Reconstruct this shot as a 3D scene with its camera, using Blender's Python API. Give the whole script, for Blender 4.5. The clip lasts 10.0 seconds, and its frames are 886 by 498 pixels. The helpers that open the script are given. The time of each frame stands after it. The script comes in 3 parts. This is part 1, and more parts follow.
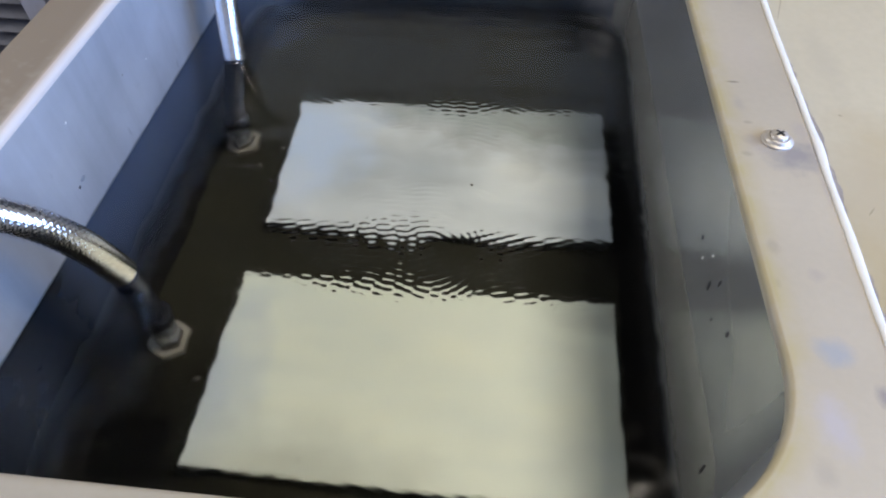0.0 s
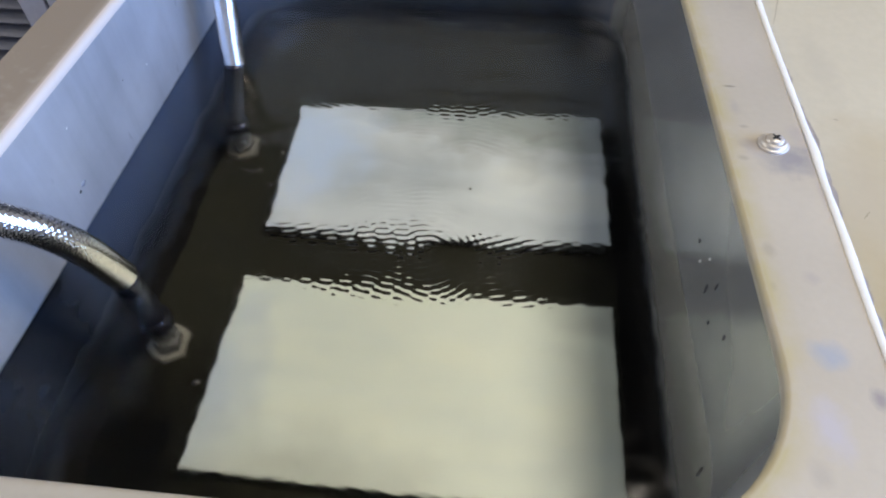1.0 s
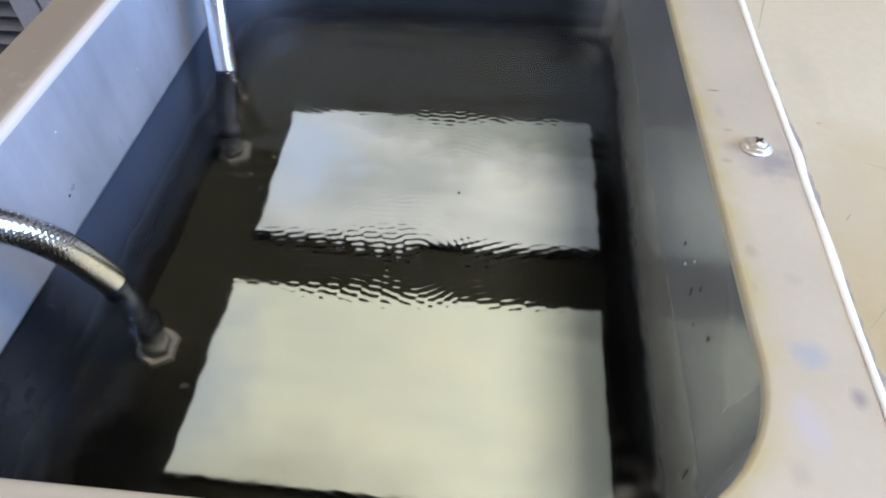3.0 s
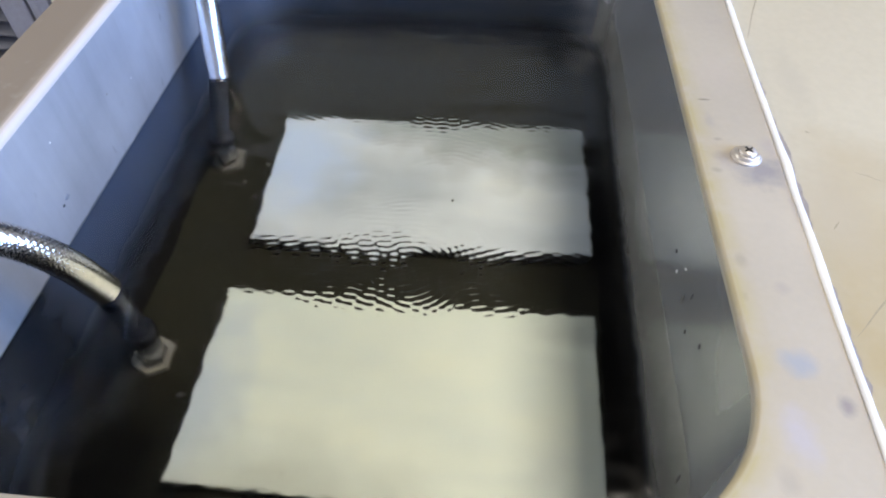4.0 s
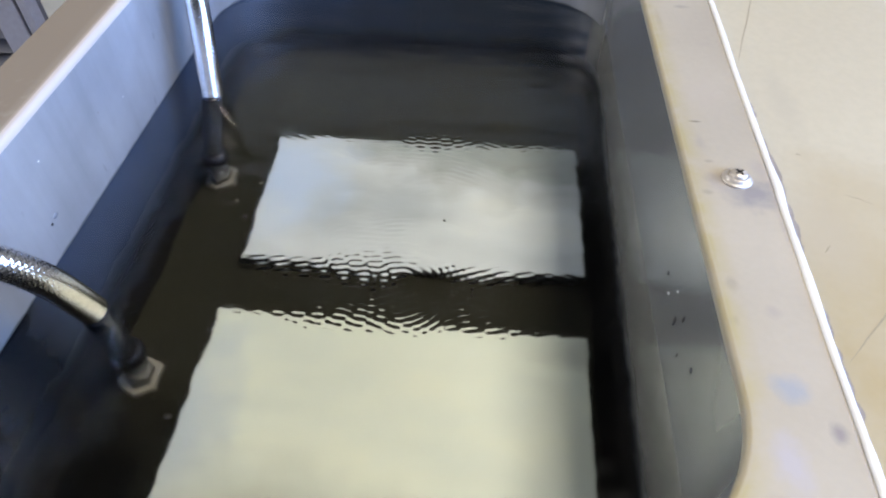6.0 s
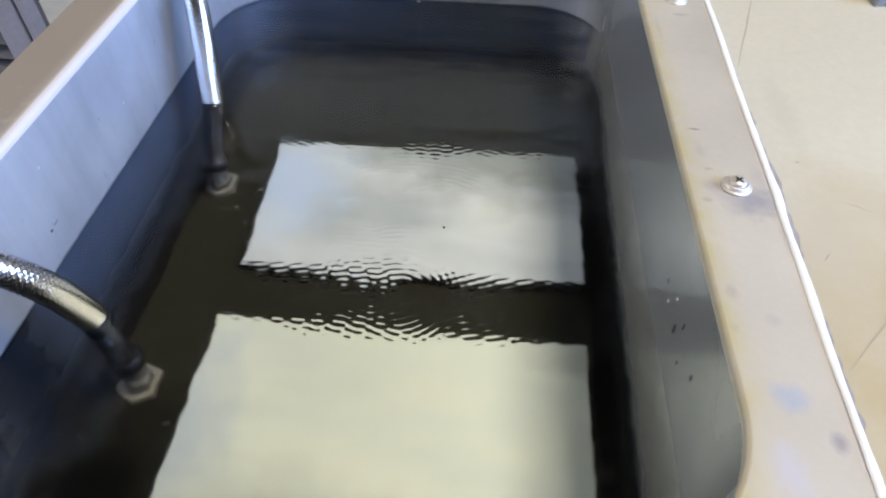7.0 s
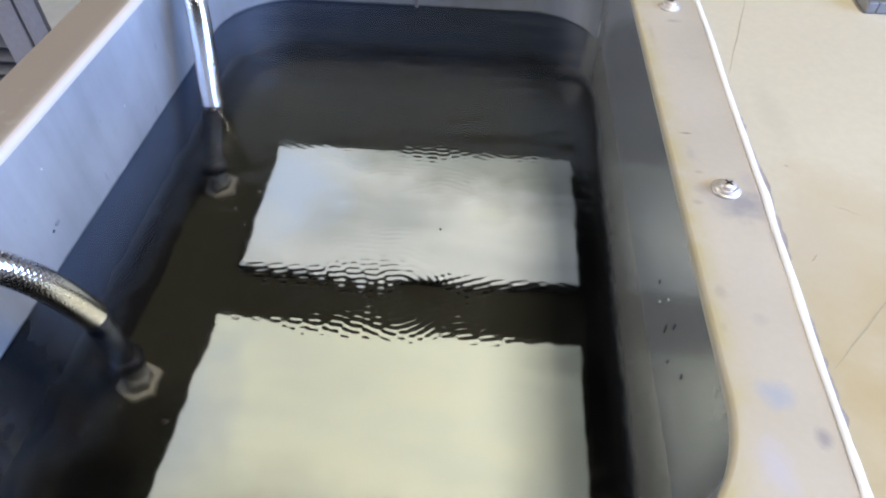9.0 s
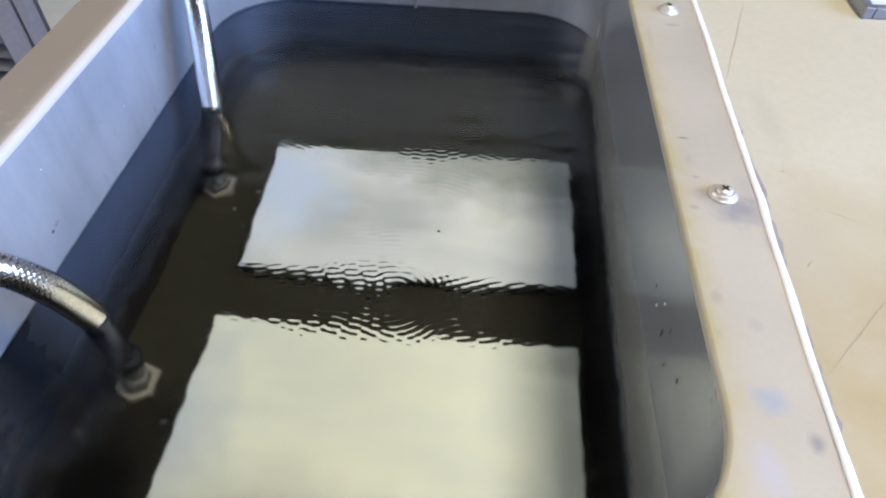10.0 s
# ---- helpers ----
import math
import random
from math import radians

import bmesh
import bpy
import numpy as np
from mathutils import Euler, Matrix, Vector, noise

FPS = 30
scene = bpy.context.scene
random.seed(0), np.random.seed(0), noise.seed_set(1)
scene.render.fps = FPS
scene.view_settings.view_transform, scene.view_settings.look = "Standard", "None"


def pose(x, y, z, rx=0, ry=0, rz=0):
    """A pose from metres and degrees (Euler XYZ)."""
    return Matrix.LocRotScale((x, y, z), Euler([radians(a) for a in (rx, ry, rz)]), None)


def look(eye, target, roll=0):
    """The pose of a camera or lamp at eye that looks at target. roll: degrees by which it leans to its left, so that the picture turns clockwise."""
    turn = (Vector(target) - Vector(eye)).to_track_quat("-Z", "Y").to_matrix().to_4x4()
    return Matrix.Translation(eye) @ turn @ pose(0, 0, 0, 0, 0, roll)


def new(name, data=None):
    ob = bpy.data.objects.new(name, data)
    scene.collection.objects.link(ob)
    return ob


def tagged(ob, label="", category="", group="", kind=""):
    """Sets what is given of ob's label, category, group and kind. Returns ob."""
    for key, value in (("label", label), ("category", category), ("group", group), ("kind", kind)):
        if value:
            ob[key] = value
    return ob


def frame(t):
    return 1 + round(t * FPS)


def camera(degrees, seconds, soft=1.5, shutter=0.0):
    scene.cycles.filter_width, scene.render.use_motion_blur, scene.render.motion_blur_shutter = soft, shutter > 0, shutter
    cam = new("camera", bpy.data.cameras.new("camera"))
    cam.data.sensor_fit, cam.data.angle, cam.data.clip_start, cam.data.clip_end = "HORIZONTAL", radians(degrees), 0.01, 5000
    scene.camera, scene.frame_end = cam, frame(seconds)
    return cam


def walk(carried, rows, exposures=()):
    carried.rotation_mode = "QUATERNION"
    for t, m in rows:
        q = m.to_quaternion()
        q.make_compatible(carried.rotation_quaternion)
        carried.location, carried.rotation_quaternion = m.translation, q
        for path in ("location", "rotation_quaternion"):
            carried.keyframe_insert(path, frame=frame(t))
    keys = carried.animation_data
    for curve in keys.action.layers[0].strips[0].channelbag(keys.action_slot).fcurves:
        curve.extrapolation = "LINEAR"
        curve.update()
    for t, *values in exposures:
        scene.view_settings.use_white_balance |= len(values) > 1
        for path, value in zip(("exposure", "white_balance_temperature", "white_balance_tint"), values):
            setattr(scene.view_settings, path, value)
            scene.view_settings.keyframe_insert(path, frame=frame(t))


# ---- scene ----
cam = camera(68.8, 10.0, soft=2.1)
PATH = [
    (0, (0.076, -0.072, 0.237), (-0.065, 1.193, -1.305), -0.5),
    (0.5, (0.074, -0.074, 0.238), (-0.061, 1.194, -1.302), -0.2),
    (1, (0.077, -0.073, 0.239), (-0.065, 1.2, -1.298), -0.6),
    (1.5, (0.079, -0.073, 0.237), (-0.065, 1.208, -1.292), -0.6),
    (2, (0.077, -0.075, 0.24), (-0.063, 1.208, -1.289), -0.4),
    (2.5, (0.084, -0.076, 0.236), (-0.059, 1.216, -1.284), -0.5),
    (4, (0.083, -0.074, 0.244), (-0.033, 1.221, -1.276), -0.0),
    (4.5, (0.088, -0.071, 0.243), (-0.031, 1.238, -1.266), -0.2),
    (5, (0.087, -0.07, 0.242), (-0.029, 1.249, -1.257), 0.1),
    (5.5, (0.087, -0.07, 0.243), (-0.025, 1.256, -1.25), 0.4),
    (7, (0.087, -0.069, 0.244), (-0.025, 1.278, -1.23), 0.6),
    (7.5, (0.087, -0.071, 0.245), (-0.022, 1.28, -1.226), 0.9),
    (8, (0.091, -0.073, 0.244), (-0.027, 1.288, -1.216), 0.5),
    (8.5, (0.09, -0.074, 0.245), (-0.024, 1.283, -1.22), 0.8),
    (9, (0.089, -0.075, 0.248), (-0.019, 1.282, -1.218), 0.9),
    (9.5, (0.088, -0.075, 0.25), (-0.009, 1.278, -1.22), 1.4),
    (10, (0.088, -0.074, 0.252), (-0.01, 1.277, -1.219), 1.5),
]
walk(cam, [(t, look(eye, target, roll)) for t, eye, target, roll in PATH],
     exposures=[(0, -0.36), (1.0, -0.31), (2.0, -0.15), (4.5, -0.09), (7.0, -0.06), (10, -0.03)])

# ---- plan, metres: x across the tank, y along it, z up from the flange ----
HALF = 0.20          # half the tank's inner width
LONG = 0.605         # inner length
ROUND = 0.079         # corner radius of the basin
FLANGE = 0.0475      # flange width
WATER = -0.095
BASIN = -0.225       # basin floor
BEND = 0.020         # bend between basin wall and floor
CASE = -0.207        # top of the transducer cases
GROUND = -0.90

# ---- light ----
world = bpy.data.worlds.new("world")
scene.world = world
world.use_nodes = True
wn = world.node_tree.nodes
sky = wn.new("ShaderNodeTexSky")
sky.sky_type = "NISHITA"
sky.sun_disc = False
sky.sun_elevation = radians(40)
sky.sun_rotation = radians(70)
wn["Background"].inputs[1].default_value = 0.10
world.node_tree.links.new(sky.outputs[0], wn["Background"].inputs[0])


def area(name, m, sx, sy, power, color):
    data = bpy.data.lights.new(name, "AREA")
    data.shape, data.size, data.size_y = "RECTANGLE", sx, sy
    data.energy, data.color = power, color
    ob = new(name, data)
    ob.matrix_world = m
    return ob


# unseen lamps: daylight in added window openings, a hanging panel over the worktop
area("window_daylight", look((2.12, -0.35, 0.56), (0, 0.25, 0.1)), 2.2, 1.0, 117, (0.27, 0.46, 0.96))
# west light added to brighten the east wall; no window is known there
area("added_west_light", look((-2.32, 0.3, 1.0), (0, 0.3, 0.1)), 2.0, 1.1, 30, (1.0, 0.97, 0.94))
area("far_window_daylight", look((-0.45, 3.12, 1.88), (-0.45, 0, 1.88)), 2.5, 0.95, 4.0, (0.92, 0.97, 1.0))
area("added_panel_light", look((0.90, 0.36, 2.02), (0.90, 0.36, 0)), 0.60, 0.50, 40.0, (1.0, 0.91, 0.76))

# ---- materials ----


def nodes(name):
    m = bpy.data.materials.new(name)
    m.use_nodes = True
    n, l = m.node_tree.nodes, m.node_tree.links
    return m, n, l, n["Principled BSDF"]


def coords(n, l, scale=(1, 1, 1)):
    c = n.new("ShaderNodeTexCoord")
    p = n.new("ShaderNodeMapping")
    p.inputs["Scale"].default_value = scale
    l.new(c.outputs["Object"], p.inputs[0])
    return p.outputs[0]


def noise_tex(n, l, vec, scale, detail=4, rough=0.55):
    t = n.new("ShaderNodeTexNoise")
    t.inputs["Scale"].default_value = scale
    t.inputs["Detail"].default_value = detail
    t.inputs["Roughness"].default_value = rough
    l.new(vec, t.inputs["Vector"])
    return t.outputs["Fac"]


def ramp(n, l, fac, stops):
    r = n.new("ShaderNodeValToRGB")
    e = r.color_ramp.elements
    while len(e) < len(stops):
        e.new(0.5)
    for el, (p, c) in zip(e, stops):
        el.position = p
        el.color = (*c, 1) if len(c) == 3 else c
    l.new(fac, r.inputs[0])
    return r.outputs[0]


def mix(n, l, fac, a, b, mode="MIX"):
    x = n.new("ShaderNodeMix")
    x.data_type, x.blend_type = "RGBA", mode
    for sock, v in ((x.inputs[0], fac), (x.inputs[6], a), (x.inputs[7], b)):
        if isinstance(v, (int, float)):
            sock.default_value = v
        elif isinstance(v, tuple):
            sock.default_value = (*v, 1)
        else:
            l.new(v, sock)
    return x.outputs[2]


def bump(n, l, bsdf, height, strength, distance):
    b = n.new("ShaderNodeBump")
    b.inputs["Strength"].default_value = strength
    b.inputs["Distance"].default_value = distance
    l.new(height, b.inputs["Height"])
    l.new(b.outputs[0], bsdf.inputs["Normal"])


def math_node(n, l, op, a, b=0.0):
    m = n.new("ShaderNodeMath")
    m.operation = op
    for sock, v in ((m.inputs[0], a), (m.inputs[1], b)):
        if isinstance(v, (int, float)):
            sock.default_value = v
        else:
            l.new(v, sock)
    return m.outputs[0]


def plain(name, color, rough=0.5, metal=0.0, vary=0.15, scale=30, relief=0.1, depth=0.0005, stretch=(1, 1, 1)):
    """A surface with two scales of mottling, a fine grain and relief."""
    m, n, l, b = nodes(name)
    v = coords(n, l, stretch)
    big = noise_tex(n, l, v, scale * 0.25, 5)
    fine = noise_tex(n, l, v, scale * 4, 3)
    lo = tuple(max(c * (1 - vary), 0) for c in color)
    hi = tuple(min(c * (1 + vary), 1) for c in color)
    c1 = ramp(n, l, big, [(0.3, lo), (0.7, hi)])
    c2 = mix(n, l, 0.35, c1, ramp(n, l, fine, [(0.35, lo), (0.65, hi)]))
    l.new(c2, b.inputs["Base Color"])
    l.new(ramp(n, l, big, [(0.3, (rough * 0.85,) * 3), (0.7, (min(rough * 1.15, 1),) * 3)]), b.inputs["Roughness"])
    b.inputs["Metallic"].default_value = metal
    bump(n, l, b, fine, relief, depth)
    return m


def spot(n, l, pos, centre, sx, sy, warp=0.5, seed_scale=120):
    """A soft, ragged patch round a place on the flange: 1 within, 0 outside."""
    sub = n.new("ShaderNodeVectorMath")
    sub.operation = "SUBTRACT"
    sub.inputs[1].default_value = (*centre, 0)
    l.new(pos, sub.inputs[0])
    mul = n.new("ShaderNodeVectorMath")
    mul.operation = "MULTIPLY"
    mul.inputs[1].default_value = (1 / sx, 1 / sy, 0)
    l.new(sub.outputs[0], mul.inputs[0])
    ln = n.new("ShaderNodeVectorMath")
    ln.operation = "LENGTH"
    l.new(mul.outputs[0], ln.inputs[0])
    rag = math_node(n, l, "MULTIPLY", noise_tex(n, l, pos, seed_scale, 4), warp * 2)
    d = math_node(n, l, "ADD", ln.outputs["Value"], math_node(n, l, "SUBTRACT", rag, warp))
    return ramp(n, l, d, [(0.25, (1, 1, 1)), (1.0, (0, 0, 0))])


def flange_material():
    """Dull stainless flange: tan haze, yellow deposit along the inner edge, blue and dark stains; west side darkened
    and its lip brightened in place of light.
    """
    m, n, l, b = nodes("dull_steel_flange")
    pos = coords(n, l)
    c = n.new("ShaderNodeTexCoord")
    big = noise_tex(n, l, pos, 9, 5)
    fine = noise_tex(n, l, pos, 260, 4)
    base = ramp(n, l, big, [(0.3, (0.465, 0.415, 0.33)), (0.7, (0.575, 0.515, 0.41))])
    base = mix(n, l, 0.12, base, ramp(n, l, fine, [(0.3, (0.50, 0.43, 0.36)), (0.7, (0.65, 0.57, 0.49))]))
    # the broad west patch puts that side's weaker light into the colour
    for centre, sx, sy, col, amt in (
            ((0.2225, 0.083), 0.011, 0.009, (0.33, 0.37, 0.46), 0.65), ((0.2150, 0.049), 0.009, 0.018, (0.50, 0.48, 0.58), 0.5),
            ((0.2375, 0.064), 0.0045, 0.007, (0.24, 0.21, 0.23), 0.7), ((0.235, 0.206), 0.019, 0.016, (0.31, 0.29, 0.30), 0.85),
            ((0.219, 0.213), 0.010, 0.010, (0.44, 0.39, 0.37), 0.5), ((0.2435, 0.227), 0.006, 0.012, (0.45, 0.40, 0.38), 0.5),
            ((0.2135, 0.249), 0.004, 0.009, (0.36, 0.32, 0.30), 0.4), ((0.2142, 0.2695), 0.0050, 0.0011, (0.12, 0.11, 0.10), 0.9),
            ((0.210, 0.140), 0.004, 0.006, (0.33, 0.28, 0.24), 0.5), ((0.226, 0.124), 0.005, 0.005, (0.38, 0.33, 0.31), 0.4),
            ((0.228, 0.416), 0.008, 0.003, (0.32, 0.28, 0.24), 0.55), ((0.236, 0.362), 0.008, 0.004, (0.46, 0.40, 0.34), 0.4),
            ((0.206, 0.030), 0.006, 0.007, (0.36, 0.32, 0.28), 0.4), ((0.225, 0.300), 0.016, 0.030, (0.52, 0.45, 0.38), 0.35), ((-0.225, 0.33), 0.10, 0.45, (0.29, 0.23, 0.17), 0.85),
            ((0.219, 0.217), 0.010, 0.006, (0.36, 0.33, 0.33), 0.6), ((0.2105, 0.205), 0.004, 0.003, (0.30, 0.26, 0.22), 0.5),
            ((0.207, 0.118), 0.003, 0.004, (0.30, 0.25, 0.22), 0.55), ((0.2155, 0.232), 0.0035, 0.002, (0.30, 0.26, 0.22), 0.5),
            ((0.2085, 0.395), 0.003, 0.020, (0.42, 0.36, 0.27), 0.6), ((0.246, 0.18), 0.003, 0.02, (0.42, 0.38, 0.36), 0.5)):
        base = mix(n, l, math_node(n, l, "MULTIPLY", spot(n, l, pos, centre, sx, sy), amt), base, col)
    # a yellow deposit on the inner edge, broken up by noise: the edge carries it as an attribute
    at = n.new("ShaderNodeAttribute")
    at.attribute_name = "rim_edge"
    worn = math_node(n, l, "MULTIPLY", at.outputs["Fac"], ramp(n, l, noise_tex(n, l, pos, 45, 4), [(0.35, (0.2,) * 3), (0.6, (1,) * 3)]))
    base = mix(n, l, worn, base, (0.48, 0.41, 0.22))
    # the west lip's highlight is put in as brighter colour and gloss
    highlight = n.new("ShaderNodeAttribute")
    highlight.attribute_name = "lip_highlight"
    base = mix(n, l, highlight.outputs["Fac"], base, (0.92, 0.82, 0.74))
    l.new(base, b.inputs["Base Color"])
    l.new(ramp(n, l, highlight.outputs["Fac"], [(0.0, (0.1,) * 3), (1.0, (0.3,) * 3)]), b.inputs["Metallic"])
    l.new(mix(n, l, highlight.outputs["Fac"], ramp(n, l, big, [(0.3, (0.52,) * 3), (0.7, (0.66,) * 3)]), (0.38,) * 3), b.inputs["Roughness"])
    bump(n, l, b, fine, 0.02, 0.0002)
    return m


def basin_material(name, color, rough, metal, gloss=0.5, wear=0.35, scale=None, dark_patches=(), wet=False):
    """Drawn stainless sheet with faint vertical drips and water marks."""
    m, n, l, b = nodes(name)
    pos = coords(n, l)
    drip = noise_tex(n, l, coords(n, l, (60, 60, 4)), 1.0, 5, 0.65)
    big = noise_tex(n, l, pos, 14, 5)
    fine = noise_tex(n, l, pos, 500, 2)
    lo, hi = tuple(c * 0.78 for c in color), tuple(min(1, c * 1.12) for c in color)
    c = mix(n, l, 0.72, ramp(n, l, drip, [(0.3, lo), (0.6, hi)]), ramp(n, l, big, [(0.3, lo), (0.7, hi)]))
    marks = ramp(n, l, noise_tex(n, l, coords(n, l, (70, 70, 40)), 1.0, 2, 0.4), [(0.70, (0, 0, 0)), (0.78, (1, 1, 1))])
    c = mix(n, l, math_node(n, l, "MULTIPLY", marks, wear), c, tuple(x * 0.35 for x in color))
    patch = ramp(n, l, noise_tex(n, l, coords(n, l, (28, 28, 34)), 1.0, 3, 0.5), [(0.62, (0, 0, 0)), (0.74, (1, 1, 1))])
    c = mix(n, l, math_node(n, l, "MULTIPLY", patch, wear * 0.6), c, tuple(x * 0.7 for x in color))
    if scale:
        # east wall glossier, and brighter under water: its light put into the colour
        sep = n.new("ShaderNodeSeparateXYZ")
        l.new(pos, sep.inputs[0])
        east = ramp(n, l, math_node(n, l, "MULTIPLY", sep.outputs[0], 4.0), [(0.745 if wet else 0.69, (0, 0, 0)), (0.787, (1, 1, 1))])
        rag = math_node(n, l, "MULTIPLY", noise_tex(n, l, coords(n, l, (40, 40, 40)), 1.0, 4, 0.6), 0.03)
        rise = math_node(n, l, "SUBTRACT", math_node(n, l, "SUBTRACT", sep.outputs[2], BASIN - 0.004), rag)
        # bend fades to near black, corner shade put into colour, upper edge ragged
        above_shade = ramp(n, l, math_node(n, l, "MULTIPLY", rise, 20.0), [(0.06, (0, 0, 0)), (0.75, (1, 1, 1))])
        east = math_node(n, l, "MULTIPLY", east, above_shade)
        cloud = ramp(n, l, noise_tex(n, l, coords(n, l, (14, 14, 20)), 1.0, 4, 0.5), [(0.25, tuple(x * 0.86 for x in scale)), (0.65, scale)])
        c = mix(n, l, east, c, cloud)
        l.new(ramp(n, l, east, [(0.0, (metal,) * 3), (1.0, (0.66,) * 3)]), b.inputs["Metallic"])
        dull = ramp(n, l, above_shade, [(0.0, (0.85,) * 3), (0.9, (rough,) * 3)]) if wet else (rough,) * 3
        l.new(mix(n, l, east, dull, (0.26,) * 3), b.inputs["Roughness"])
        # ragged dark patches put shade and the hose's reflection into the west wall
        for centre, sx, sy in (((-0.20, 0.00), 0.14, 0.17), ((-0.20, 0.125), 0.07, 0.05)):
            wall_shade = spot(n, l, pos, centre, sx, sy, 0.45, 28)
            c = mix(n, l, math_node(n, l, "MULTIPLY", wall_shade, 0.95 if wet else 0.0), c, (0.005, 0.006, 0.008))
        if not wet:
            # a thin greenish line just above the water paints the meniscus's dark edge
            above_water = math_node(n, l, "SUBTRACT", math_node(n, l, "SUBTRACT", sep.outputs[2], WATER), math_node(n, l, "MULTIPLY", noise_tex(n, l, coords(n, l, (60, 60, 60)), 1.0, 4, 0.6), 0.0035))
            line = ramp(n, l, math_node(n, l, "MULTIPLY", above_water, 200.0), [(0.0, (0.7,) * 3), (0.22, (0,) * 3)])
            c = mix(n, l, math_node(n, l, "MULTIPLY", line, math_node(n, l, "SUBTRACT", 1.0, east)), c, (0.06, 0.07, 0.06))
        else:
            c = mix(n, l, above_shade, (0.0035, 0.0035, 0.0032), c)
    for centre, sx, sy in dark_patches:
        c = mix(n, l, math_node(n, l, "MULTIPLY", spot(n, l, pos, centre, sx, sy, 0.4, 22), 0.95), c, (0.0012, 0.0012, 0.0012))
    l.new(c, b.inputs["Base Color"])
    if not scale:
        l.new(ramp(n, l, drip, [(0.3, (rough * (1 - wear * 0.4),) * 3), (0.7, (rough * (1 + wear * 0.5),) * 3)]), b.inputs["Roughness"])
        b.inputs["Metallic"].default_value = metal
    b.inputs["Specular IOR Level"].default_value = gloss
    if wear > 0.1:
        bump(n, l, b, fine, 0.05 * wear / 0.35, 0.0002)
    return m


def water_material():
    m, n, l, b = nodes("bath_water")
    b.inputs["Base Color"].default_value = (0.96, 0.965, 0.90, 1)
    b.inputs["Transmission Weight"].default_value = 1.0
    b.inputs["IOR"].default_value = 1.33
    b.inputs["Roughness"].default_value = 0.13
    return m


def case_material(name, tones, tint, light_patches=()):
    """Pale satin plate: cloudy patches, streaks across, a few dark specks; soft patches put reflections and shade into
    its colour.
    """
    m, n, l, b = nodes(name)
    pos = coords(n, l)
    cloud = noise_tex(n, l, coords(n, l, (7, 16, 1)), 1.0, 5, 0.6)
    streak = noise_tex(n, l, coords(n, l, (9, 70, 1)), 1.0, 4, 0.6)
    c = ramp(n, l, cloud, list(zip((0.30, 0.55, 0.75), tones)))
    c = mix(n, l, 0.25, c, ramp(n, l, streak, [(0.35, tuple(x * 0.85 for x in tint)), (0.6, tint)]))
    for centre, sx, sy, col, amt in light_patches:
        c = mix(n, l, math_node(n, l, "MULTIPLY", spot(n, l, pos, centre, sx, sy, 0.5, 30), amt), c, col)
    dots = ramp(n, l, noise_tex(n, l, pos, 260, 1), [(0.80, (0, 0, 0)), (0.84, (1, 1, 1))])
    c = mix(n, l, math_node(n, l, "MULTIPLY", dots, 0.6), c, (0.15, 0.14, 0.12))
    l.new(c, b.inputs["Base Color"])
    l.new(ramp(n, l, cloud, [(0.3, (0.32,) * 3), (0.7, (0.5,) * 3)]), b.inputs["Roughness"])
    bump(n, l, b, noise_tex(n, l, pos, 400, 2), 0.04, 0.0003)
    return m


def braid_material():
    m, n, l, b = nodes("braided_steel")
    u = n.new("ShaderNodeUVMap")
    t = noise_tex(n, l, u.outputs[0], 300, 2)
    l.new(ramp(n, l, t, [(0.3, (0.80, 0.76, 0.72)), (0.7, (0.96, 0.92, 0.88))]), b.inputs["Base Color"])
    b.inputs["Metallic"].default_value = 1.0
    b.inputs["Roughness"].default_value = 0.13
    return m


def bench_material():
    """Cream worktop: even paint, with faint rubbed patches; the yellow front patch puts warm, weaker light into the
    colour.
    """
    m, n, l, b = nodes("cream_worktop")
    pos = coords(n, l)
    big = noise_tex(n, l, pos, 6, 5)
    fine = noise_tex(n, l, pos, 180, 3)
    c = ramp(n, l, big, [(0.3, (0.575, 0.51, 0.375)), (0.7, (0.63, 0.565, 0.415))])
    c = mix(n, l, 0.25, c, ramp(n, l, fine, [(0.35, (0.55, 0.50, 0.38)), (0.65, (0.65, 0.59, 0.46))]))
    for centre, sx, sy, col, amt in (((0.33, 0.06), 0.17, 0.20, (0.47, 0.365, 0.19), 0.95), ((0.30, 0.20), 0.06, 0.06, (0.56, 0.48, 0.33), 0.4),
                                     ((0.275, 0.30), 0.012, 0.05, (0.52, 0.47, 0.36), 0.5), ((0.268, 0.18), 0.02, 0.05, (0.53, 0.46, 0.34), 0.5)):
        c = mix(n, l, math_node(n, l, "MULTIPLY", spot(n, l, pos, centre, sx, sy, 0.4, 30), amt), c, col)
    l.new(c, b.inputs["Base Color"])
    l.new(ramp(n, l, big, [(0.3, (0.38,) * 3), (0.7, (0.52,) * 3)]), b.inputs["Roughness"])
    bump(n, l, b, fine, 0.08, 0.0003)
    return m


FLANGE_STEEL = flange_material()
WALL_STEEL = basin_material("basin_wall_steel", (0.50, 0.515, 0.55), 0.42, 0.4, scale=(0.52, 0.525, 0.52))
# darker copy of the wall steel: shade below the waterline put into colour
WET_STEEL = basin_material("shaded_wet_steel", (0.043, 0.058, 0.096), 0.24, 0.0, 0.12, 0.08, (0.52, 0.525, 0.52), wet=True)
